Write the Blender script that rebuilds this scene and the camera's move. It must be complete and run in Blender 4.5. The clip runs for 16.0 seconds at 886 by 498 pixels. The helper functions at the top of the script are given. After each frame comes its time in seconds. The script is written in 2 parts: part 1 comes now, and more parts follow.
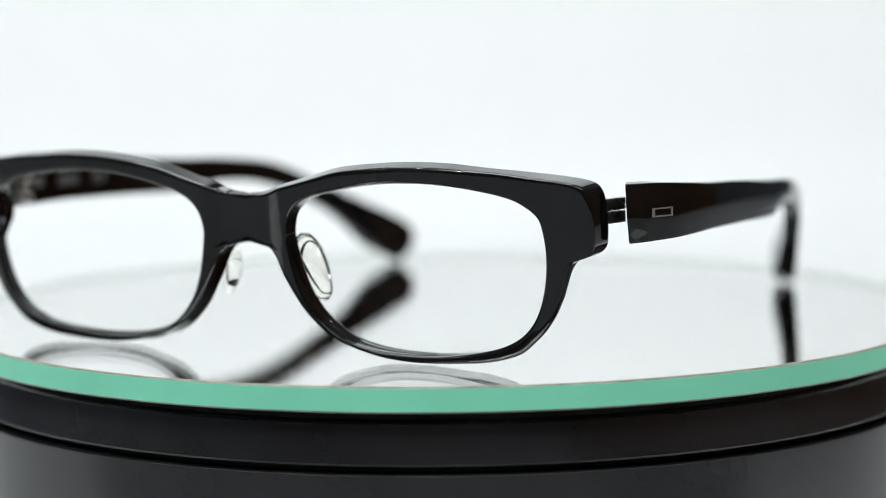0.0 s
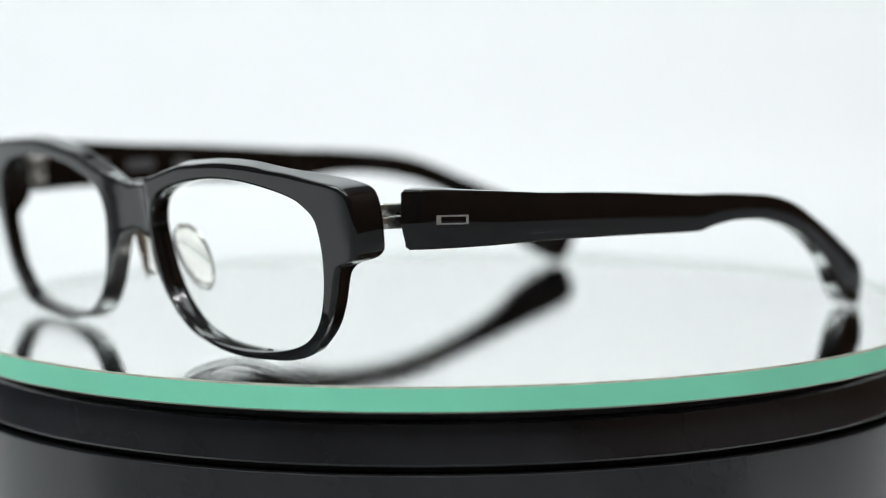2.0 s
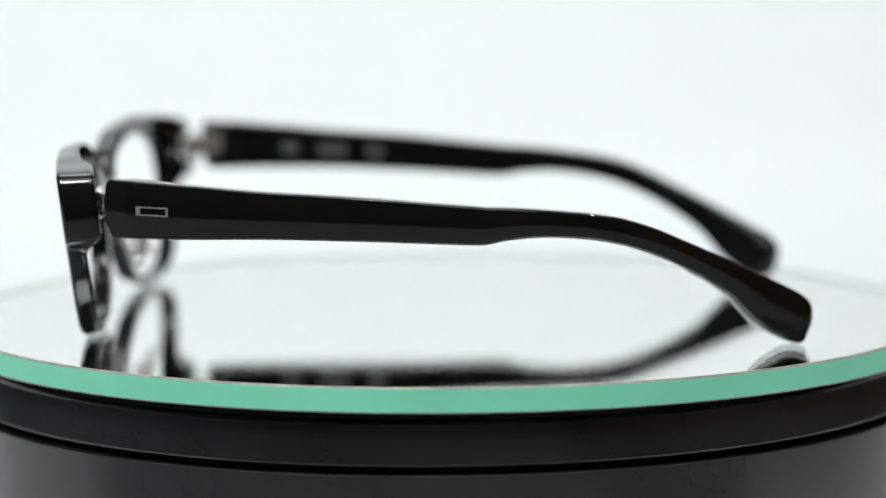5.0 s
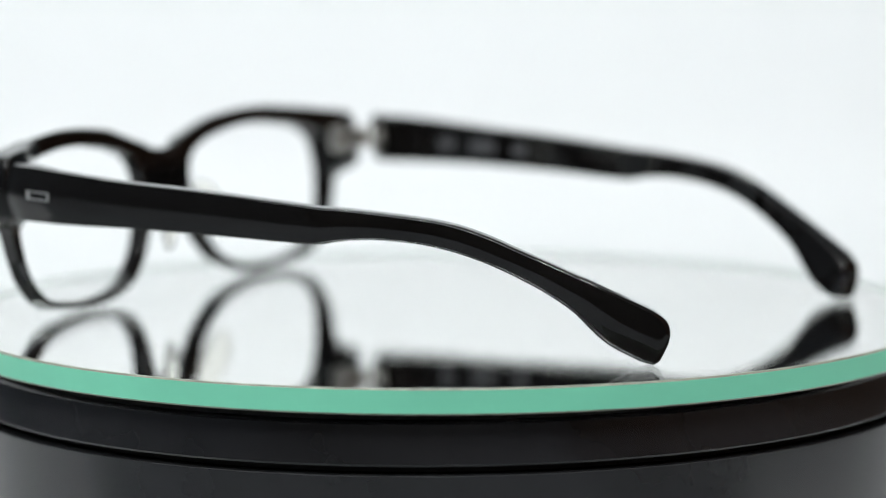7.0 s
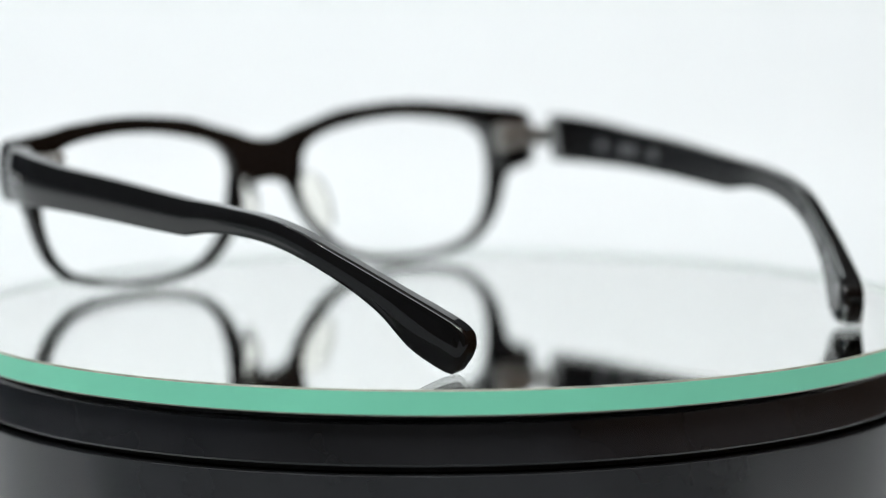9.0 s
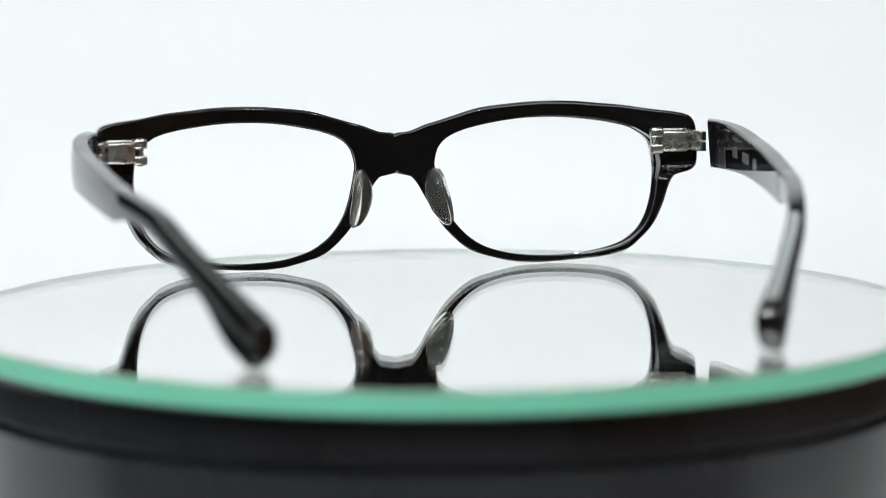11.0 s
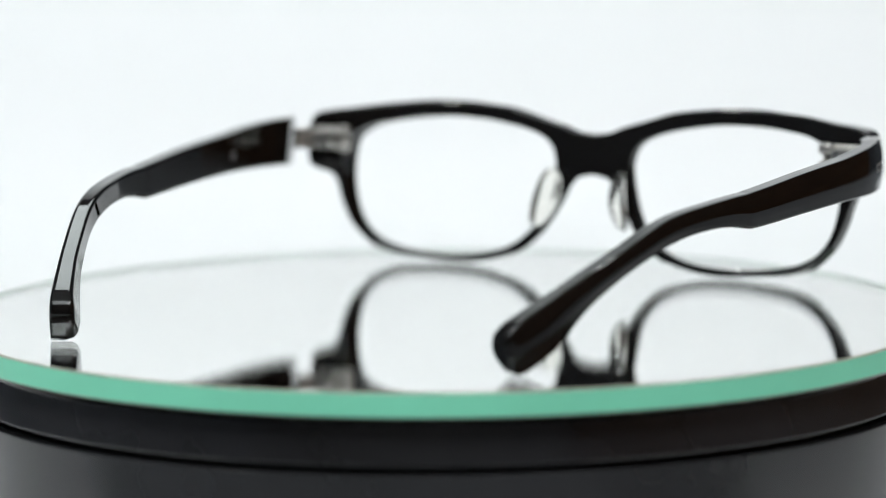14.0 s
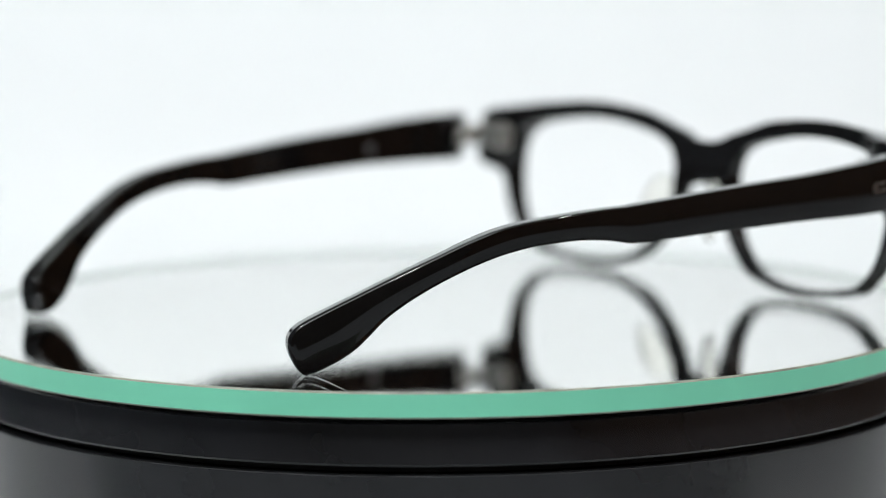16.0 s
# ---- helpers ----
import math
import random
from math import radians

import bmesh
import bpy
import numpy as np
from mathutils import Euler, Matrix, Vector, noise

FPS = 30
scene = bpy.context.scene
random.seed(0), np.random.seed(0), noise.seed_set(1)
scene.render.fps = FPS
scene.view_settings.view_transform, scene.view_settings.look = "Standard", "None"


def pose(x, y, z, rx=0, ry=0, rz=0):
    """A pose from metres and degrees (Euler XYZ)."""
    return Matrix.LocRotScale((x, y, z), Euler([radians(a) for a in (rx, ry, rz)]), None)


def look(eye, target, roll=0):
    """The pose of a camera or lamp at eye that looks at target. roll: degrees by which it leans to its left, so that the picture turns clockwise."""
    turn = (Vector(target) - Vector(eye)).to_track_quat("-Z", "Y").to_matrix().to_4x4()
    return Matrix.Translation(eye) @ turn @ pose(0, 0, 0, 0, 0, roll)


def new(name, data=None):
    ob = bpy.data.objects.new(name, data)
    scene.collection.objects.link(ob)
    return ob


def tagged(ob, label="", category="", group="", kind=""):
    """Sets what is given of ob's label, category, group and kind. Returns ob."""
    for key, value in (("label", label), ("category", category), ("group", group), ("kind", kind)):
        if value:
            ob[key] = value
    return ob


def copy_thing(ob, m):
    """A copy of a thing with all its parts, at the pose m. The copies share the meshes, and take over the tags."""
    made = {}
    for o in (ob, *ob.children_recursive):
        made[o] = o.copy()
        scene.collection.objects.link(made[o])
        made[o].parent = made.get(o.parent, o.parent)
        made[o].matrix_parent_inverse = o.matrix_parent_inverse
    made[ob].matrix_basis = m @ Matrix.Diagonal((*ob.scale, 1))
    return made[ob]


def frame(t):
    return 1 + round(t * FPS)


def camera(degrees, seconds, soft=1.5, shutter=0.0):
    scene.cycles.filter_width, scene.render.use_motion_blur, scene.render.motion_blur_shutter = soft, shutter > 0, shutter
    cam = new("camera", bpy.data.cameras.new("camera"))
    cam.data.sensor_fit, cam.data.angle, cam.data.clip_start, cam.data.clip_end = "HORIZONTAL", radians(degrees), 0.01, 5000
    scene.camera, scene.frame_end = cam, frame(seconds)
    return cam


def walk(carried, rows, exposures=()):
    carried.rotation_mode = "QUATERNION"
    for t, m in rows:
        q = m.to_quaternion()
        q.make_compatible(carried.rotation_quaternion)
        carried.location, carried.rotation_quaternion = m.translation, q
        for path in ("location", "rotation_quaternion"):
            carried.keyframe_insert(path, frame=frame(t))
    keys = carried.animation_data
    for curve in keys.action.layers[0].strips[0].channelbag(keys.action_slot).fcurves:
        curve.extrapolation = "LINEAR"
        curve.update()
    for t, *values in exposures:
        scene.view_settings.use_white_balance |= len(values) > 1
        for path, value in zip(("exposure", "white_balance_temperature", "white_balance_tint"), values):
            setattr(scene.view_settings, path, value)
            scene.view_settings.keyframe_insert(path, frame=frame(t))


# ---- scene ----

MM = 0.001

# ---- camera: a long lens on a stand, 0.64 m from the turntable's axis ----
cam = camera(16.688, 16.0, soft=0.8)
CAM_POSE = pose(0.06022, -0.64368, 0.09152, 83.0686, 0.5449, 5.2815)
walk(cam, [(0.0, CAM_POSE), (16.0, CAM_POSE)])
cam.data.dof.use_dof = True
cam.data.dof.aperture_fstop = 8.5
# the focus is pulled from the near edge to the far frame and back
focus_mark = new("focus_mark")
cam.data.dof.focus_object = focus_mark
AHEAD = CAM_POSE.to_3x3() @ Vector((0, 0, -1))


def focus_at(t, metres):
    return t, Matrix.Translation(CAM_POSE.translation + AHEAD * metres)

# ---- light ----
world = bpy.data.worlds.new("world")
scene.world = world
world.use_nodes = True
world.node_tree.nodes["Background"].inputs[0].default_value = (0.9, 0.95, 1.0, 1)
world.node_tree.nodes["Background"].inputs[1].default_value = 0.05
scene.view_settings.exposure = -0.24


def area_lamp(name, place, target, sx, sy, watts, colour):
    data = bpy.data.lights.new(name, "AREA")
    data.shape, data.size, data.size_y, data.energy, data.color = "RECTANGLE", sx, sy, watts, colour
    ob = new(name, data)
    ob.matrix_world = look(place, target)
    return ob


# unseen soft lamp, added and aimed to brighten the upper backdrop and plate edge
area_lamp("backdrop_fill_light", (-0.1, -0.75, 1.22), (0, 0.72, 0.8), 1.3, 0.8, 15.5, (0.90, 0.97, 0.995))
area_lamp("overhead_panel_light", (-0.16, 0.56, 0.97), (-0.16, 0.56, 0.0), 0.5, 0.42, 4.2, (0.88, 0.97, 0.97))
# added fill, with no fixture, that lifts the rear left of the room
area_lamp("rear_left_fill_light", (-0.8, -1.2, 1.55), (-0.9, -1.2, 0), 0.6, 0.6, 3, (0.93, 0.98, 1.0))


# ---- materials ----
def material(name, colour, rough=0.5, metal=0.0, noise_scale=0.0, noise_amount=0.0, bump=0.0, bump_scale=400.0, bump_detail=4.0,
             rough_var=0.0, transmission=0.0, ior=1.5, emit=None, strength=0.0):
    m = bpy.data.materials.new(name)
    m.use_nodes = True
    nt = m.node_tree
    b = nt.nodes["Principled BSDF"]
    b.inputs["Base Color"].default_value = (*colour, 1)
    b.inputs["Roughness"].default_value = rough
    b.inputs["Metallic"].default_value = metal
    b.inputs["IOR"].default_value = ior
    b.inputs["Transmission Weight"].default_value = transmission
    if emit:
        b.inputs["Emission Color"].default_value = (*emit, 1)
        b.inputs["Emission Strength"].default_value = strength
    co = nt.nodes.new("ShaderNodeTexCoord")
    if noise_amount:
        n = nt.nodes.new("ShaderNodeTexNoise")
        n.inputs["Scale"].default_value = noise_scale
        n.inputs["Detail"].default_value = 6
        nt.links.new(co.outputs["Object"], n.inputs["Vector"])
        r = nt.nodes.new("ShaderNodeMapRange")
        r.inputs["From Min"].default_value, r.inputs["From Max"].default_value = 0.3, 0.7
        r.inputs["To Min"].default_value, r.inputs["To Max"].default_value = 1 - noise_amount, 1 + noise_amount
        nt.links.new(n.outputs["Fac"], r.inputs["Value"])
        mul = nt.nodes.new("ShaderNodeVectorMath")
        mul.operation = "SCALE"
        mul.inputs[0].default_value = colour
        nt.links.new(r.outputs["Result"], mul.inputs["Scale"])
        nt.links.new(mul.outputs["Vector"], b.inputs["Base Color"])
    if rough_var:
        n2 = nt.nodes.new("ShaderNodeTexNoise")
        n2.inputs["Scale"].default_value = bump_scale * 0.3
        nt.links.new(co.outputs["Object"], n2.inputs["Vector"])
        r2 = nt.nodes.new("ShaderNodeMapRange")
        r2.inputs["To Min"].default_value, r2.inputs["To Max"].default_value = max(0.0, rough - rough_var), rough + rough_var
        nt.links.new(n2.outputs["Fac"], r2.inputs["Value"])
        nt.links.new(r2.outputs["Result"], b.inputs["Roughness"])
    if bump:
        n3 = nt.nodes.new("ShaderNodeTexNoise")
        n3.inputs["Scale"].default_value = bump_scale
        n3.inputs["Detail"].default_value = bump_detail
        nt.links.new(co.outputs["Object"], n3.inputs["Vector"])
        bp = nt.nodes.new("ShaderNodeBump")
        bp.inputs["Strength"].default_value = bump
        bp.inputs["Distance"].default_value = 0.001
        nt.links.new(n3.outputs["Fac"], bp.inputs["Height"])
        nt.links.new(bp.outputs["Normal"], b.inputs["Normal"])
    return m


ACETATE = material("black_acetate", (0.0050, 0.0044, 0.0042), 0.014, noise_scale=60, noise_amount=0.25,
                   rough_var=0.01, bump=0.004, bump_scale=200)
STEEL = material("polished_hinge_steel", (0.60, 0.58, 0.55), 0.28, 1.0, noise_scale=900, noise_amount=0.12,
                 bump=0.03, bump_scale=1500, rough_var=0.08)
SILVER = material("silver_inlay", (0.80, 0.79, 0.78), 0.28, 1.0, noise_scale=900, noise_amount=0.1, rough_var=0.05)
PRINT = material("grey_stamped_foil", (0.20, 0.20, 0.21), 0.35, 0.6, noise_scale=2000, noise_amount=0.3)
PAD = material("clear_silicone", (0.98, 0.97, 0.92), 0.04, transmission=0.97, ior=1.33, bump=0.01, bump_scale=300)
GLASS = material("mirror_glass_face", (0.995, 1.0, 0.997), 0.0, transmission=1.0, ior=1.5)
GLASS_EDGE = material("ground_green_glass_edge", (0.245, 0.79, 0.54), 0.5, noise_scale=30, noise_amount=0.06,
                      bump=0.02, bump_scale=700, rough_var=0.06)
CHAMFER = material("ground_glass_chamfer", (0.33, 0.34, 0.27), 0.4, noise_scale=300, noise_amount=0.3)
# the glow of outside light through the ground edge is put into this paler colour
FROST = material("ground_edge_from_within", (0.72, 0.88, 0.78), 0.6, noise_scale=200, noise_amount=0.05)
SILVERING = material("silvering", (0.99, 0.995, 0.98), 0.0, 1.0)
PLASTIC = material("black_glossy_plastic", (0.015, 0.015, 0.0165), 0.2, noise_scale=25, noise_amount=0.4,
                   rough_var=0.10, bump=0.04, bump_scale=30, bump_detail=0.5)
RUBBER = material("matt_black_rubber", (0.008, 0.008, 0.008), 0.8, noise_scale=300, noise_amount=0.3, bump=0.1, bump_scale=900)
PAPER = material("white_backdrop_paper", (0.86, 0.87, 0.88), 0.8, noise_scale=3, noise_amount=0.012, bump=0.02, bump_scale=300)
WALL = material("blue_grey_wall_paint", (0.125, 0.142, 0.165), 0.7, noise_scale=4, noise_amount=0.05, bump=0.05, bump_scale=120)
REAR = material("dark_rear_wall_paint", (0.07, 0.065, 0.06), 0.7, noise_scale=4, noise_amount=0.1, bump=0.05, bump_scale=120)
WOOD = material("dark_brown_wood_panel", (0.15, 0.072, 0.034), 0.45, noise_scale=9, noise_amount=0.3, bump=0.03, bump_scale=30)
CEIL = material("grey_ceiling_paint", (0.5, 0.5, 0.5), 0.8, noise_scale=5, noise_amount=0.04)
LAMINATE = material("grey_laminate", (0.36, 0.38, 0.40), 0.4, noise_scale=14, noise_amount=0.15, bump=0.03, bump_scale=200)
FLOOR = material("grey_floor", (0.25, 0.24, 0.23), 0.5, noise_scale=6, noise_amount=0.2)
BULB = material("lamp_bulb", (0.9, 0.9, 0.9), 0.3, emit=(0.95, 0.955, 0.94), strength=300)
HOUSING = material("lamp_housing", (0.75, 0.75, 0.75), 0.4, noise_scale=30, noise_amount=0.05)


# ---- mesh helpers ----
def part(name, bm, mats, parent=None, label="", smooth=True, sharp=50):
    me = bpy.data.meshes.new(name)
    bm.to_mesh(me)
    bm.free()
    for m in (mats if isinstance(mats, (list, tuple)) else [mats]):
        me.materials.append(m)
    if smooth:
        for p in me.polygons:
            p.use_smooth = True
        me.set_sharp_from_angle(angle=radians(sharp))
    ob = new(name, me)
    if parent:
        ob.parent = parent
    if label:
        ob["label"] = label
    return ob


def box(bm, x0, x1, y0, y1, z0, z1, bevel=0.0, m=None, seg=2):
    r = bmesh.ops.create_cube(bm, size=1.0)
    vs = r["verts"]
    for v in vs:
        v.co = Vector((x0 + (v.co.x + 0.5) * (x1 - x0), y0 + (v.co.y + 0.5) * (y1 - y0), z0 + (v.co.z + 0.5) * (z1 - z0)))
    if bevel:
        es = list({e for v in vs for e in v.link_edges})
        r = bmesh.ops.bevel(bm, geom=es, offset=bevel, segments=seg, affect="EDGES", profile=0.5)
        vs = list({v for f in r["faces"] for v in f.verts} | {v for v in vs if v.is_valid})
    if m:
        for v in vs:
            v.co = m @ v.co
    return vs


def lathe(bm, profile, steps=256, slots=None):
    """Turns a profile of (radius, z) about the z axis; slots: a material number for each stretch."""
    rings = []
    for r, z in profile:
        if r < 1e-9:
            rings.append([bm.verts.new((0, 0, z))])
        else:
            rings.append([bm.verts.new((r * math.cos(2 * math.pi * k / steps), r * math.sin(2 * math.pi * k / steps), z)) for k in range(steps)])
    for i in range(len(rings) - 1):
        a, b = rings[i], rings[i + 1]
        for k in range(steps):
            q = (k + 1) % steps
            if len(a) == 1:
                f = bm.faces.new((a[0], b[k], b[q]))
            elif len(b) == 1:
                f = bm.faces.new((a[k], b[0], a[q]))
            else:
                f = bm.faces.new((a[k], b[k], b[q], a[q]))
            if slots:
                f.material_index = slots[i]
    bmesh.ops.recalc_face_normals(bm, faces=bm.faces)


def spline(pts, per=6, closed=False):
    """A smooth curve through points (Catmull-Rom)."""
    p = [np.array(q, float) for q in pts]
    n = len(p)
    out = []
    for i in range(n if closed else n - 1):
        a = p[(i - 1) % n] if closed or i > 0 else 2 * p[0] - p[1]
        b, c = p[i], p[(i + 1) % n]
        d = p[(i + 2) % n] if closed or i + 2 < n else 2 * p[-1] - p[-2]
        for k in range(per):
            t = k / per
            out.append(0.5 * (2 * b + (c - a) * t + (2 * a - 5 * b + 4 * c - d) * t * t + (3 * b - a - 3 * c + d) * t ** 3))
    if not closed:
        out.append(p[-1])
    return np.array(out)


# ---- the room ----
# Unseen shell, added with wall tones chosen for what the black gloss reflects.
def room():
    x0, x1, y0, y1, z0, z1 = -1.5, 1.35, -2.0, 1.5, -0.75, 1.6
    for name, mat, b in (("floor", FLOOR, (x0, x1, y0, y1, z0 - 0.1, z0)),
                         ("ceiling", CEIL, (x0, x1, y0, y1, z1, z1 + 0.1)),
                         ("wall_left", WALL, (x0 - 0.1, x0, y0, y1, z0, z1)),
                         ("wall_right", WOOD, (x1, x1 + 0.1, y0, y1, z0, z1)),
                         ("wall_front", WALL, (x0, x1, y1, y1 + 0.1, z0, z1)),
                         ("wall_rear", REAR, (x0, x1, y0 - 0.1, y0, z0, z1))):
        bm = bmesh.new()
        box(bm, *b)
        tagged(part(name, bm, mat, smooth=False), kind="structure")


TABLE_Z = -0.058


def backdrop():
    """A white sheet that lies on the table and sweeps up behind it."""
    bm = bmesh.new()
    R, n = 0.07, 32
    prof, under = [(-0.11, TABLE_Z)], [(-0.11, TABLE_Z - 0.0015)]
    for k in range(n + 1):
        a = radians(69) * k / n
        for line, r in ((prof, R), (under, R + 0.0015)):
            line.append((0.65 + r * math.sin(a), TABLE_Z + R - r * math.cos(a)))
    for line in (prof, under):
        line.append((line[-1][0] + 1.3 * math.cos(a), line[-1][1] + 1.3 * math.sin(a)))
    loop = prof + under[::-1]
    a, b = [[bm.verts.new((x, y, z)) for y, z in loop] for x in (-0.72, 0.30)]
    m = len(loop)
    for k in range(m):
        bm.faces.new((a[k], b[k], b[(k + 1) % m], a[(k + 1) % m]))
    for k in range(len(prof) - 1):
        for e in (a, b):
            bm.faces.new((e[k], e[k + 1], e[m - 2 - k], e[m - 1 - k]))
    bmesh.ops.recalc_face_normals(bm, faces=bm.faces)
    tagged(part("backdrop", bm, PAPER, smooth=False), "plain white paper sweep curving up behind the turntable", kind="structure")


def table():
    bm = bmesh.new()
    box(bm, -1.0, 0.6, -0.58, 0.8, TABLE_Z - 0.032, TABLE_Z - 0.002, 0.004)
    t = new("display_table")
    tagged(t, "grey laminate table under the white paper backdrop", "table")
    part("tabletop", bm, LAMINATE, t)
    for x in (-0.95, 0.55):
        for y in (-0.52, 0.75):
            bm = bmesh.new()
            box(bm, x - 0.025, x + 0.025, y - 0.025, y + 0.025, -0.75, TABLE_Z - 0.032, 0.003)
            part("leg", bm, HOUSING, t)


def ceiling_lamp():
    t = new("ceiling_spotlight")
    tagged(t, "small white ceiling spotlight with glowing bulb", "lamp", "ceiling spotlights")
    bm = bmesh.new()
    lathe(bm, [(0, 0), (0.045, 0), (0.045, -0.042), (0.040, -0.042), (0.036, -0.02), (0, -0.02)], 32)
    part("housing", bm, HOUSING, t)
    bm = bmesh.new()
    lathe(bm, [(0, -0.025), (0.024, -0.03), (0.031, -0.05), (0.022, -0.064), (0, -0.068)], 24)
    part("bulb", bm, BULB, t, "glowing warm white bulb")
    return t


room()
backdrop()
table()
lamp = ceiling_lamp()
spots = [(-0.8, -0.9), (0.75, -0.8), (-0.95, -0.6), (0.85, -0.4), (0.0, -1.5), (-1.1, -0.3), (0.35, -1.1), (-0.45, -1.35)]
lamp.matrix_basis = pose(spots[0][0], spots[0][1], 1.6)
for x, y in spots[1:]:
    copy_thing(lamp, pose(x, y, 1.6))


# ---- the turntable ----
def turntable():
    t = new("turntable")
    t.location = (0, 0, TABLE_Z)
    tagged(t, "round glossy black plastic turntable base on white paper", "turntable")
    zb = TABLE_Z

    def ring(name, prof, mat, label=""):
        bm = bmesh.new()
        lathe(bm, [(r * MM, z * MM - zb) for r, z in prof], 256)
        return part(name, bm, mat, t, label, sharp=30)
    ring("platter", [(0, -5.75), (97.5, -5.75), (98, -5.9), (98, -6.9), (0, -6.9)], RUBBER, "thin matt black rubber mat")
    ring("top_ring", [(0, -7.0), (100.6, -7.0), (101.0, -7.3), (101.9, -10.5), (102.7, -14.4), (102.5, -14.8), (99, -15.0), (0, -15.0)], PLASTIC)
    ring("groove", [(0, -15.1), (99.5, -15.1), (99.5, -16.3), (0, -16.3)], RUBBER)
    ring("housing", [(0, -16.4), (100, -16.4), (103.05, -16.42), (103.2, -16.55), (103.2, -18), (102.7, -40), (102.4, -52), (101.5, -54.5), (0, -54.5)], PLASTIC)
    for k in range(4):
        bm = bmesh.new()
        a = math.pi / 4 + k * math.pi / 2
        bmesh.ops.create_cone(bm, cap_ends=True, segments=24, radius1=0.009, radius2=0.010, depth=0.0035,
                              matrix=Matrix.Translation((0.08 * math.cos(a), 0.08 * math.sin(a), 0.00175)))
        part("foot", bm, RUBBER, t)


turntable()


def mirror_plate():
    t = new("mirror_plate")
    tagged(t, "round mirrored glass plate with pale green edge on turntable", "mirror")
    R, H, C = 105.2 * MM, 5.0 * MM, 0.35 * MM
    B = R - 0.55 * MM
    bm = bmesh.new()
    lathe(bm, [(0, 0), (B - 0.02 * MM, 0), (B - 0.02 * MM, -H), (0, -H)], 384, [0, 2, 1])
    part("glass_disc", bm, [GLASS, SILVERING, FROST], t, "clear glass disc silvered underneath")
    bm = bmesh.new()
    lathe(bm, [(B, -0.02 * MM), (R - C, -0.02 * MM), (R, -C), (R, -H + C), (R - C, -H), (B, -H), (B, -0.02 * MM)], 384, [0, 0, 1, 0, 0, 0])
    part("edge_band", bm, [CHAMFER, GLASS_EDGE], t, "ground pale green glass edge", sharp=20)
    return t


plate = mirror_plate()

# ---- the eyeglasses; u to the wearer's left, v back along the temples, w up, in millimetres ----
AXIS_U, AXIS_V = 1.77, 84.47


def P(u, v, w):
    return Vector(((u - AXIS_U) * MM, (v - AXIS_V) * MM, w * MM))


def v_front(u, w):
    a = abs(u)
    e = max(0.0, min(1.0, (9.0 - a) / 4.2))
    dip = 1.4 * e * e * (3 - 2 * e)
    return 6.82 + 5.72 * (a / 69) ** 2 + 0.1209 * (33 - w) + dip


def v_back(u, w):
    # the end pieces reach further back to take the hinges
    a = abs(u)
    e = max(0.0, min(1.0, (a - 52) / 12)) * max(0.0, min(1.0, (w - 19.0) / 5))
    return 10.93 + 5.44 * (a / 69) ** 2 + 0.1209 * (33 - w) + 3.5 * e * e * (3 - 2 * e)


OUTER = [(0.00, 31.64), (1.55, 31.64), (4.07, 31.86), (6.09, 32.50), (8.11, 33.25), (11.41, 34.12), (15.27, 35.21), (21.01, 36.77), (27.98, 37.59),
         (34.99, 38.13), (42.71, 38.14), (49.05, 37.72), (54.90, 37.33), (61.16, 36.56), (66.71, 35.96), (70.02, 35.19), (71.39, 33.72), (71.99, 31.16),
         (72.18, 27.81), (72.01, 24.07), (71.43, 22.49), (70.29, 21.78), (67.79, 20.90), (66.86, 19.43), (66.09, 17.42), (64.78, 13.19), (62.53, 8.62),
         (59.17, 5.01), (56.01, 2.69), (50.41, 1.12), (44.01, 0.53), (38.00, 0.28), (33.02, 0.41), (28.10, 1.03), (22.83, 2.44), (19.02, 3.75),
         (15.74, 6.00), (11.97, 9.84), (9.07, 14.33), (7.20, 17.55), (5.95, 19.73), (4.34, 21.43), (2.62, 22.05), (1.15, 22.24), (0.00, 22.24)]
INNER = [(61.31, 29.19), (58.61, 31.34), (55.95, 32.54), (50.61, 33.70), (42.55, 34.69), (35.50, 34.90), (28.96, 34.54), (22.37, 33.48), (16.93, 32.19),
         (12.93, 30.49), (10.68, 28.31), (9.81, 25.97), (9.50, 23.97), (9.88, 21.42), (10.82, 17.08), (12.19, 12.81), (14.31, 9.24), (17.24, 6.21),
         (21.29, 3.76), (26.87, 2.19), (33.46, 1.62), (40.22, 1.75), (46.54, 2.57), (52.15, 3.86), (56.00, 5.64), (58.89, 8.29), (60.88, 11.95),
         (62.15, 16.67), (62.63, 21.90), (62.27, 26.18)]
# how far the back edges stand outside the front ones, by the bearing from the lens's middle, every 30 degrees
FLARE_OUT = [-0.26, 0.24, 0.77, 0.51, 0.81, 0.83, 0.45, 1.33, 0.54, -0.16, -0.4, -1.1]
FLARE_IN = [0.58, 0.09, -0.06, -0.27, -0.38, -0.09, -0.46, -0.85, -0.65, -0.55, -0.42, 0.56]
LENS = np.array((36.0, 18.5))


def polar(loop, a):
    """Where a ray from the lens's middle at the angle a meets the loop."""
    d = np.array((math.cos(a), math.sin(a)))
    best = None
    for p, q in zip(loop, np.roll(loop, -1, axis=0)):
        e = q - p
        den = d[0] * e[1] - d[1] * e[0]
        if abs(den) < 1e-12:
            continue
        r = p - LENS
        s = (r[0] * e[1] - r[1] * e[0]) / den
        k = (r[0] * d[1] - r[1] * d[0]) / den
        if s > 0 and -1e-9 <= k <= 1 + 1e-9 and (best is None or s > best):
            best = s
    return LENS + best * d


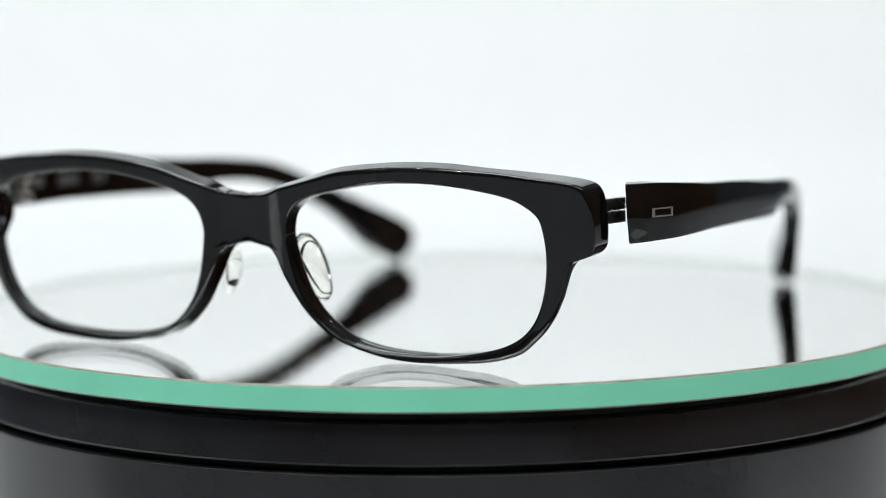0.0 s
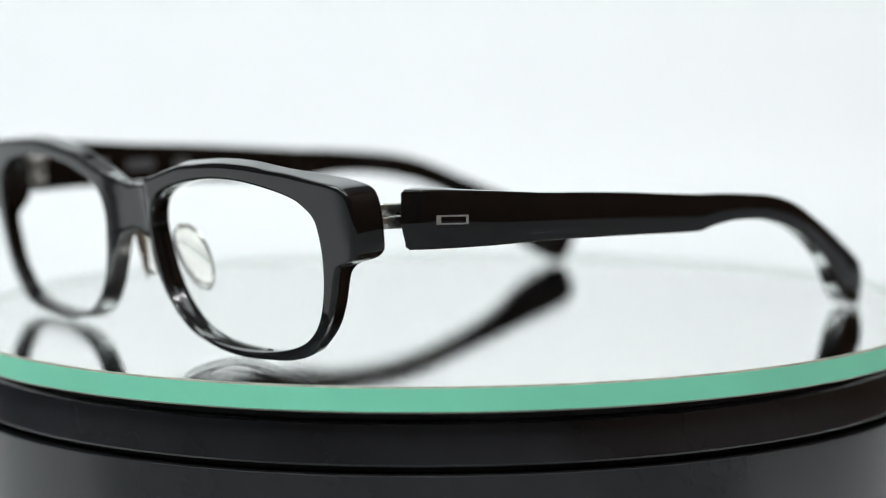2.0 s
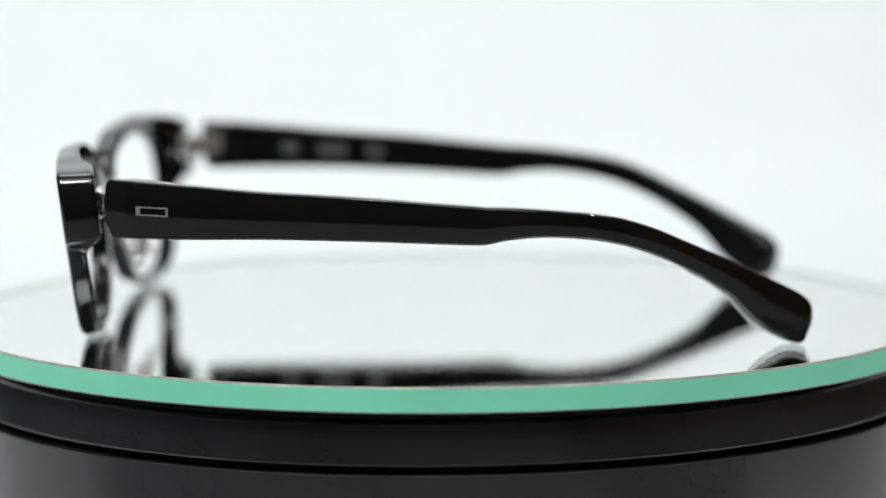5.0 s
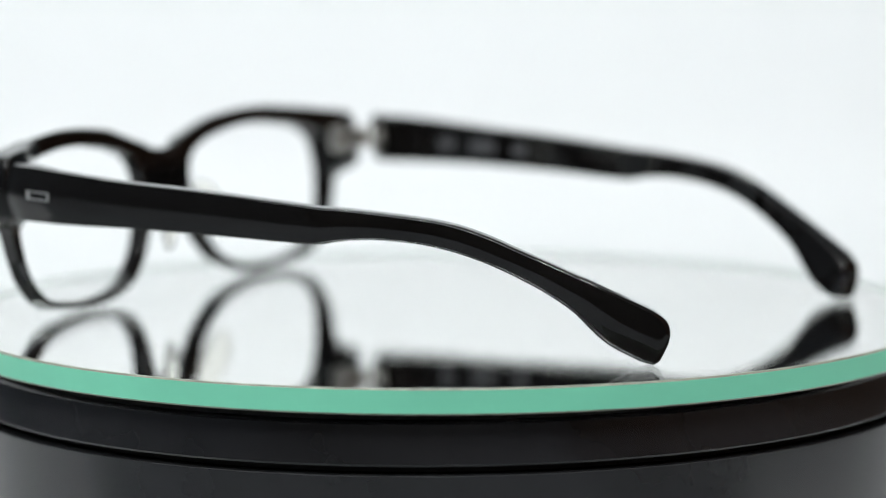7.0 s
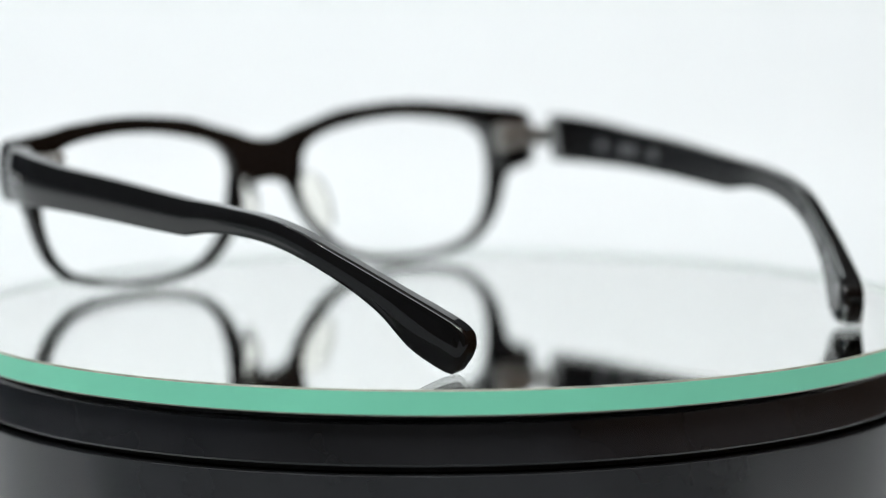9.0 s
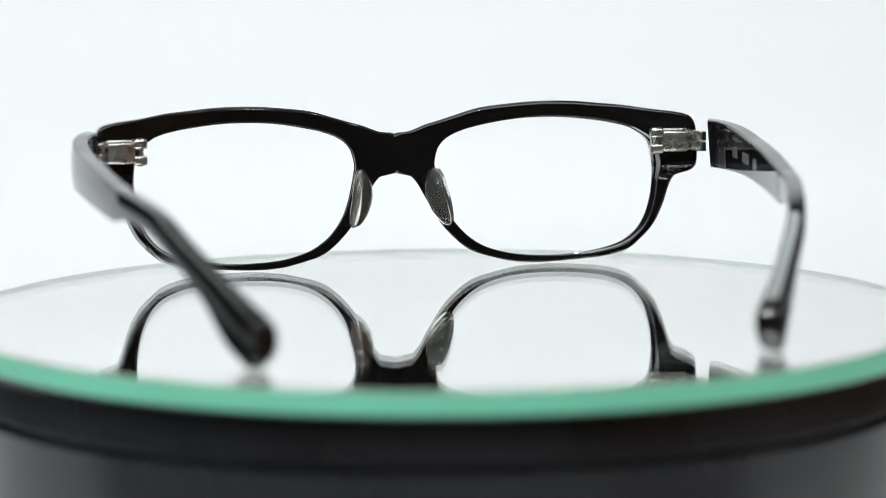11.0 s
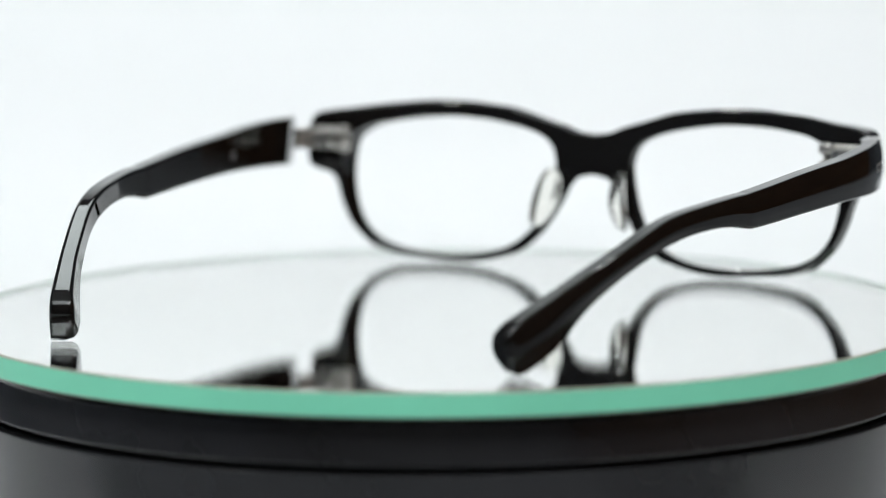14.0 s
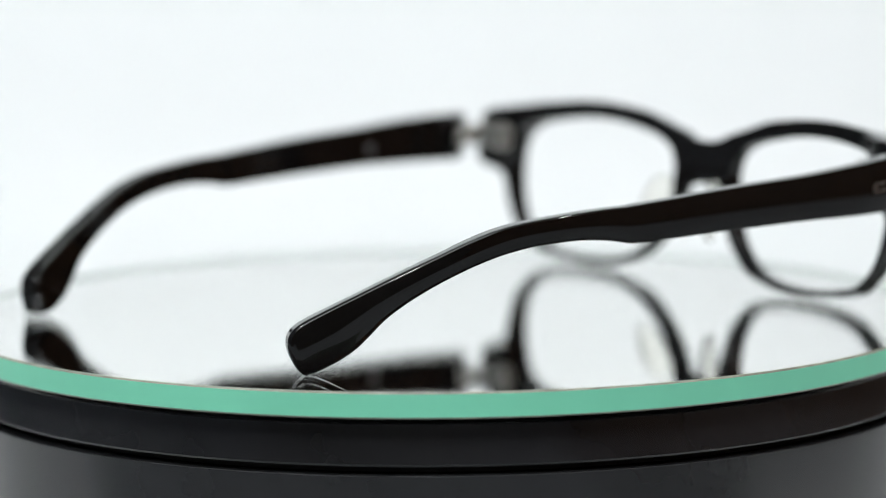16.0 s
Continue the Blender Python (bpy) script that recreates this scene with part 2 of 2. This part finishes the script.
def flare(steps, a):
    x = math.degrees(a) % 360 / 30
    near = [(k, math.exp(-((x - k + 6) % 12 - 6) ** 2 / 1.2)) for k in range(12)]
    return sum(steps[k] * w for k, w in near) / sum(w for k, w in near)


def front_frame(parent):
    outer, inner = spline(OUTER, 5), spline(INNER, 5, True)
    angles = sorted({round(math.atan2(*(q - LENS)[::-1]), 4) for q in outer} |
                    {round(-math.pi + 2 * math.pi * k / 140, 4) for k in range(140)})
    ends = [math.atan2(w - LENS[1], -LENS[0]) for w in (OUTER[0][1], OUTER[-1][1])]
    keep = []
    for a in angles:
        if (not keep or a - keep[-1] > 0.006) and all(abs(a - e) > 0.008 for e in ends):
            keep.append(a)
    keep = sorted(keep + ends)
    bm = bmesh.new()
    for side in (1, -1):
        rings = []
        for a in keep:
            o, i = polar(outer, a), polar(inner, a)
            corner = ends.index(a) if a in ends else None
            if corner is not None:
                o = np.array((0.0, (OUTER[0][1], OUTER[-1][1])[corner]))
            d = (o - i) / np.linalg.norm(o - i)
            mid = o[0] < 0.02 and corner is None
            wide = np.linalg.norm(o - i)
            out, inn = flare(FLARE_OUT, a), flare(FLARE_IN, a)
            z = min(1.0, wide / 2.7)
            b = 0.0 if mid else 0.9 * z
            x = 0.0 if mid else 0.3 * z
            ring = []
            # round the section: the edge it is set off from, the inset, the share of the depth and what is added to it
            sec = [("o", b + x, 0, 0), ("o", b, 0, 0), ("o", b * 0.30, 0, 0.15), ("o", 0, 0, 0.6), ("o", 0, 0, 0.9),
                   ("o", 0, 1, -0.9), ("o", 0, 1, -0.6), ("o", b * 0.30, 1, -0.18), ("o", b, 1, 0), ("o", b + x, 1, 0),
                   ("m", 0.6, 1, 0), ("m", 0.3, 1, 0),
                   ("i", 1.0 * z, 1, 0), ("i", 0.7 * z, 1, 0), ("i", 0.42 * z, 1, -0.1), ("i", 0.3 * z, 1, -0.35), ("i", 0.3 * z, 1, -0.6),
                   ("i", 0.2 * z, 0.56, 0), ("i", 0.6 * z, 0.52, 0), ("i", 0.6 * z, 0.44, 0), ("i", 0, 0.40, 0),
                   ("i", 0, 0, 1.1), ("i", 0, 0, 0.8), ("i", 0.08 * z, 0, 0.42), ("i", 0.3 * z, 0, 0.14), ("i", 0.7 * z, 0, 0), ("i", 0.95 * z, 0, 0),
                   ("m", 0.22, 0, 0), ("m", 0.29, 0, 0), ("m", 0.36, 0, 0), ("m", 0.43, 0, 0), ("m", 0.70, 0, 0)]
            for edge, inset, depth, lift in sec:
                if edge == "m":
                    lo, hi = i + d * (1.2 * z + depth * inn), o - d * (b + x - depth * out)
                    q = lo + (hi - lo) * inset
                else:
                    q = o - d * (inset - depth * out) if edge == "o" else i + d * (inset + depth * inn)
                u, w = q
                if mid and edge == "o":
                    u, lift = 0.0, 0
                if corner is not None and edge == "o":
                    u, w = 0.0, o[1] - inset * (1, -1)[corner]
                u = max(u, 0.0)
                f, k = v_front(u, w), v_back(u, w)
                ring.append(bm.verts.new(P(side * u, f + (k - f) * depth + lift, w + 0.03 * ((k - f) * depth + lift))))
            rings.append(ring)
        n = len(rings[0])
        for r in range(len(rings)):
            x, y = rings[r], rings[(r + 1) % len(rings)]
            for k in range(n):
                bm.faces.new((x[k], x[(k + 1) % n], y[(k + 1) % n], y[k]))
    bmesh.ops.remove_doubles(bm, verts=bm.verts, dist=1e-5)
    cut = [f for f in bm.faces if all(abs(v.co.x + AXIS_U * MM) < 3e-5 for v in f.verts)]
    bmesh.ops.delete(bm, geom=cut, context="FACES")
    bmesh.ops.recalc_face_normals(bm, faces=bm.faces)
    return part("front_frame", bm, ACETATE, parent, "polished black acetate front with two empty lens openings")


U_OF_V = spline([(23, 70.6), (25, 71.5), (26.6, 72.25), (27.6, 72.6), (30, 73.15), (38, 74.7), (48, 75.0), (60, 74.4), (75, 73.1), (90, 71.4), (105, 69.1), (118, 66.0),
                 (130, 62.6), (142, 57.5), (152, 52.8), (162, 48.0)], 8)
TOP = [(23.1, 34.9), (31.2, 34.6), (42.7, 33.7), (53.7, 32.7), (64.7, 32.0), (75.4, 31.2), (86.1, 30.2), (94, 29.5), (96, 29.3),
       (101, 29.1), (108.5, 28.5), (117.5, 27.5), (123.5, 26.25), (128.9, 24.4), (134.1, 22.05), (139.3, 19.6), (144.6, 17.0),
       (149.9, 14.3), (154.2, 12.1), (157.8, 10.1), (159.8, 8.2), (160.3, 6.0), (159.9, 3.8), (158.6, 1.0)]
BOT = [(24.0, 23.6), (32.5, 23.6), (43, 23.6), (54, 23.6), (64.5, 23.3), (75.4, 22.9), (86.6, 22.35), (94, 22.05), (96.1, 22.1),
       (100.6, 22.9), (107, 23.3), (114.5, 22.8), (119.8, 21.9), (124.6, 20.6), (129.6, 18.7), (134.7, 16.2), (139.3, 13.4),
       (143.4, 10.3), (146.3, 7.2), (148.6, 4.8), (151.0, 3.0), (153.6, 1.5), (155.8, 0.45), (157.4, 0.12)]


# how far each temple stands out at its hinge, and more at its tip
SPREAD = {1: (3.7, 0.5), -1: (3.9, -3.0)}


def temple_side(v, inward, side):
    """A point of the temple's bowed outer face, and inward of it."""
    u = np.interp(v, U_OF_V[:, 0], U_OF_V[:, 1]) + SPREAD[side][0] + SPREAD[side][1] * (v - 25) / 130
    du = (np.interp(v + 0.5, U_OF_V[:, 0], U_OF_V[:, 1]) - np.interp(v - 0.5, U_OF_V[:, 0], U_OF_V[:, 1]))
    n = np.array((1, -du)) / math.hypot(1, du)
    return side * (u - n[0] * inward), v - n[1] * inward


def temple(parent, side):
    top, bot = spline(TOP, 5), spline(BOT, 5)
    n = len(top)
    bm = bmesh.new()
    rings = []
    for k in range(n):
        s = k / (n - 1)
        thick = np.interp(s, [0, 0.06, 0.12, 0.25, 0.5, 0.72, 0.82, 0.88, 0.93, 0.97, 1], [2.6, 3.6, 3.9, 3.9, 3.6, 3.8, 4.6, 5.2, 5.2, 4.7, 3.2])
        h = np.linalg.norm(top[k] - bot[k])
        c = min(np.interp(s, [0, 0.7, 0.86, 1], [0.7, 0.7, 1.15, 1.1]), 0.3 * thick, 0.3 * h)
        co = min(np.interp(s, [0, 0.4, 0.6, 0.75, 0.88, 1], [0.4, 0.6, 0.8, 0.9, 1.1, 1.0]), 0.3 * h, 0.3 * thick)
        ring = []
        # round the section: outer face up, over the top, inner face down, under the bottom
        sec = []
        arcs = ((co, h - co, co, 180, 90), (thick - c, h - c, c, 90, 0), (thick - c, c, c, 0, -90), (co, co, co, -90, -180))
        g = 0.2
        for cx, cy, r, a0, a1 in arcs:
            d0, d1 = radians(a0 + 90), radians(a1 - 90)
            p0 = (cx + r * math.cos(radians(a0)), cy + r * math.sin(radians(a0)))
            p1 = (cx + r * math.cos(radians(a1)), cy + r * math.sin(radians(a1)))
            sec.append((p0[0] + g * math.cos(d0), p0[1] + g * math.sin(d0)))
            for k2 in range(5):
                a = radians(a0 + (a1 - a0) * k2 / 4)
                sec.append((cx + r * math.cos(a), cy + r * math.sin(a)))
            sec.append((p1[0] + g * math.cos(d1), p1[1] + g * math.sin(d1)))
        y0, y1 = sec[-1][1], sec[0][1]
        for k2 in range(1, 8):
            e = k2 / 8
            sec.append((-0.036 * h * (1 - (2 * e - 1) ** 2), y0 + (y1 - y0) * e))
        for x, y in sec:
            q = bot[k] + (top[k] - bot[k]) * (y / h)
            u, v = temple_side(q[0], x, side)
            v += 2.1 * x * max(0.0, 1 - s / 0.06)
            ring.append(bm.verts.new(P(u, v, q[1])))
        rings.append(ring)
    m = len(rings[0])
    for x, y in zip(rings, rings[1:]):
        for k in range(m):
            bm.faces.new((x[k], x[(k + 1) % m], y[(k + 1) % m], y[k]))
    a = bm.faces.new(rings[0])
    bm.faces.new(rings[-1])
    bmesh.ops.bevel(bm, geom=list(a.edges), offset=0.25 * MM, segments=2, affect="EDGES")
    bmesh.ops.recalc_face_normals(bm, faces=bm.faces)
    t = part("temple", bm, ACETATE, parent, "polished black acetate temple with a flared drop tip")
    # the silver inlay: a raised rectangular rim
    bm = bmesh.new()

    def bar(v0, v1, w0, w1, out, deep):
        vs = []
        for v in np.linspace(v0, v1, 4):
            for dw in (0, 1):
                for o in (-out, deep):
                    w = (w0 if dw == 0 else w1) - 0.03 * (v - 28.8)
                    u, vv = temple_side(v, o, side)
                    vs.append(bm.verts.new(P(u, vv, w)))
        for k in range(3):
            b = k * 4
            for i, j in ((0, 1), (1, 3), (3, 2), (2, 0)):
                bm.faces.new((vs[b + i], vs[b + j], vs[b + 4 + j], vs[b + 4 + i]))
        bm.faces.new((vs[0], vs[1], vs[3], vs[2]))
        bm.faces.new((vs[12], vs[14], vs[15], vs[13]))
    v0, v1, w0, w1 = 29.1, 35.4, 28.25, 30.0
    bar(v0, v1, w0, w0 + 0.28, 0.55, 0.3)
    bar(v0, v1, w1 - 0.28, w1, 0.55, 0.3)
    bar(v0, v0 + 0.85, w0 + 0.28, w1 - 0.28, 0.55, 0.3)
    bar(v1 - 0.45, v1, w0 + 0.28, w1 - 0.28, 0.55, 0.3)
    bmesh.ops.recalc_face_normals(bm, faces=bm.faces)
    part("inlay", bm, SILVER, t, "raised rectangular silver inlay rim", smooth=False)
    # stamped lines on the inner face
    marks = [(50.5, 53, 26.6, 28.6)] if side > 0 else [(42, 46, 27.2, 29.6), (51, 58, 26.8, 29.2), (63, 67, 26.4, 28.8)]
    for v0, v1, w0, w1 in marks:
        bm = bmesh.new()
        vs = []
        th = 3.9
        for v, w in ((v0, w0), (v1, w0), (v1, w1), (v0, w1)):
            for o in (th + 0.03, th - 0.1):
                u, vv = temple_side(v, o, side)
                vs.append(bm.verts.new(P(u, vv, w)))
        bm.faces.new((vs[0], vs[2], vs[4], vs[6]))
        for i in range(4):
            j = (i + 1) % 4
            bm.faces.new((vs[2 * i], vs[2 * i + 1], vs[2 * j + 1], vs[2 * j]))
        bmesh.ops.recalc_face_normals(bm, faces=bm.faces)
        part("stamp", bm, PRINT, t, "small grey stamped bar", smooth=False)
    return t


def hinge(parent, side):
    """A steel plate on the back of the front, and knuckles that bridge the gap to the temple."""
    def m_at(u, v, w, rz=0):
        return Matrix.Translation(P(side * u, v - 0.8, w)) @ Matrix.Rotation(radians(rz) * side, 4, "Z")
    q = MM
    bm = bmesh.new()
    box(bm, -1.2 * q, 7.6 * q, -0.6 * q, 0.9 * q, -2.8 * q, 2.8 * q, 0.35 * q, m_at(62.0, 20.6, 29.6, 6) if side > 0 else m_at(62.0, 20.6, 29.6, 6) @ Matrix.Scale(-1, 4, (1, 0, 0)))
    bmesh.ops.recalc_face_normals(bm, faces=bm.faces)
    h = part("hinge", bm, STEEL, parent, "polished steel spring hinge")
    mir = Matrix.Identity(4) if side > 0 else Matrix.Scale(-1, 4, (1, 0, 0))

    def block(name, u, v, w, x0, x1, y0, y1, z, rz=6, bevel=0.35):
        bm = bmesh.new()
        box(bm, x0 * q, x1 * q, y0 * q, y1 * q, -z * q, z * q, bevel * q, m_at(u, v, w, rz) @ mir)
        bmesh.ops.recalc_face_normals(bm, faces=bm.faces)
        part(name, bm, STEEL, h)
    # two knuckles at the inner end of the plate, round a screw
    block("knuckle", 62.0, 20.8, 31.5, -1.7, 1.6, 0.4, 2.9, 1.15, bevel=0.6)
    block("knuckle", 62.0, 20.8, 27.7, -1.7, 1.6, 0.4, 2.9, 1.15, bevel=0.6)
    # the sliding case
    block("case", 62.0, 20.8, 29.6, 1.4, 7.9, 0.5, 2.6, 2.2, rz=10, bevel=0.3)
    # two arms that bridge the gap to the temple
    block("arm", 69.2, 20.0, 30.95, -0.8, 0.8, -3.0, 9.0, 1.15, rz=-16, bevel=0.3)
    block("arm", 69.2, 20.0, 28.50, -0.8, 0.8, -3.0, 9.0, 1.15, rz=-16, bevel=0.3)
    bm = bmesh.new()
    bmesh.ops.create_cone(bm, cap_ends=True, segments=20, radius1=0.75 * q, radius2=0.75 * q, depth=6.4 * q,
                          matrix=Matrix.Translation(P(side * 61.7, 21.7, 29.6)))
    part("screw", bm, STEEL, h)
    return h


def nose_pad(parent, side):
    """A clear drop-shaped pad on the inner side of the rim."""
    bm = bmesh.new()
    rows = []
    N = 16
    # a flat skin side, a chamfer all round it and a domed side on the rim
    SECTION = [(1, -0.25), (0.97, 0.35), (0.80, 1.0), (0.70, 1.25), (0.35, 1.5), (0, 1.6), (-0.35, 1.5), (-0.70, 1.25), (-0.80, 1.0),
               (-0.97, 0.35), (-1, -0.25), (-0.85, -0.75), (-0.5, -1.0), (0, -1.1), (0.5, -1.0), (0.85, -0.75)]
    M = len(SECTION)
    top, low = np.array((8.6, 14.9, 23.8)), np.array((11.7, 19.9, 10.3))
    ax = (low - top) / np.linalg.norm(low - top)
    nrm = np.array((-0.80, 0.52, 0.30))
    nrm = nrm - ax * (nrm @ ax)
    nrm /= np.linalg.norm(nrm)
    wid = np.cross(ax, nrm)
    L = np.linalg.norm(low - top)
    for i in range(N + 1):
        s = i / N
        x = s * L
        prof = math.sin(math.pi * min(1, max(0, s))) ** 0.42
        half = (3.5 - 0.7 * s) * prof + 0.05
        thick = 1.3 * prof + 0.05
        bow = 1.1 * math.sin(math.pi * s)
        c = top + ax * x + nrm * bow
        row = []
        for a, b in SECTION:
            row.append(bm.verts.new(P(*((c + wid * half * a + nrm * thick * b) * (side, 1, 1)))))
        rows.append(row)
    for a, b in zip(rows, rows[1:]):
        for k in range(M):
            bm.faces.new((a[k], a[(k + 1) % M], b[(k + 1) % M], b[k]))
    bm.faces.new(rows[0])
    bm.faces.new(rows[-1])
    bmesh.ops.recalc_face_normals(bm, faces=bm.faces)
    return part("nose_pad", bm, PAD, parent, "clear drop-shaped nose pad")


glasses = new("eyeglasses")
tagged(glasses, "black acetate eyeglasses with silver inlays standing open on mirror", "eyeglasses")
front_frame(glasses)
for side in (1, -1):
    hinge(glasses, side)
    nose_pad(glasses, side)
    temple(glasses, side)


# ---- what turns: the plate and the glasses on it ----
def motions():
    # the plate lies a little askew on the turning platter
    tilt = Matrix.Rotation(radians(0.292), 4, Vector((-0.684, -0.730, 0)))
    rows = []
    for k in range(33):
        t = k * 0.5
        lag = float(np.interp(t, (0, 3, 6, 7.5, 9, 10.5, 12, 14, 16), (-0.87, -0.86, -0.8, -0.7, -0.53, -0.22, 0.08, 0.28, 0.27)))
        rows.append((t, pose(0, 0, 0, 0, 0, -22.76 - 12.853 * t + lag) @ tilt))
    walk(plate, rows)
    # the glasses stand a little turned on the plate, about the middle of their front
    stand = pose(-AXIS_U * MM, (8 - AXIS_V) * MM, 0, 0, 0, 0.55) @ pose(AXIS_U * MM, (AXIS_V - 8) * MM, 0)
    walk(glasses, [(t, m @ stand) for t, m in rows])
    walk(focus_mark, [focus_at(0, 0.566), focus_at(9.2, 0.566), focus_at(9.6, 0.566), focus_at(10.4, 0.716),
                      focus_at(13.6, 0.716), focus_at(14.0, 0.624), focus_at(15.0, 0.629), focus_at(15.4, 0.574), focus_at(16.0, 0.566)])


motions()
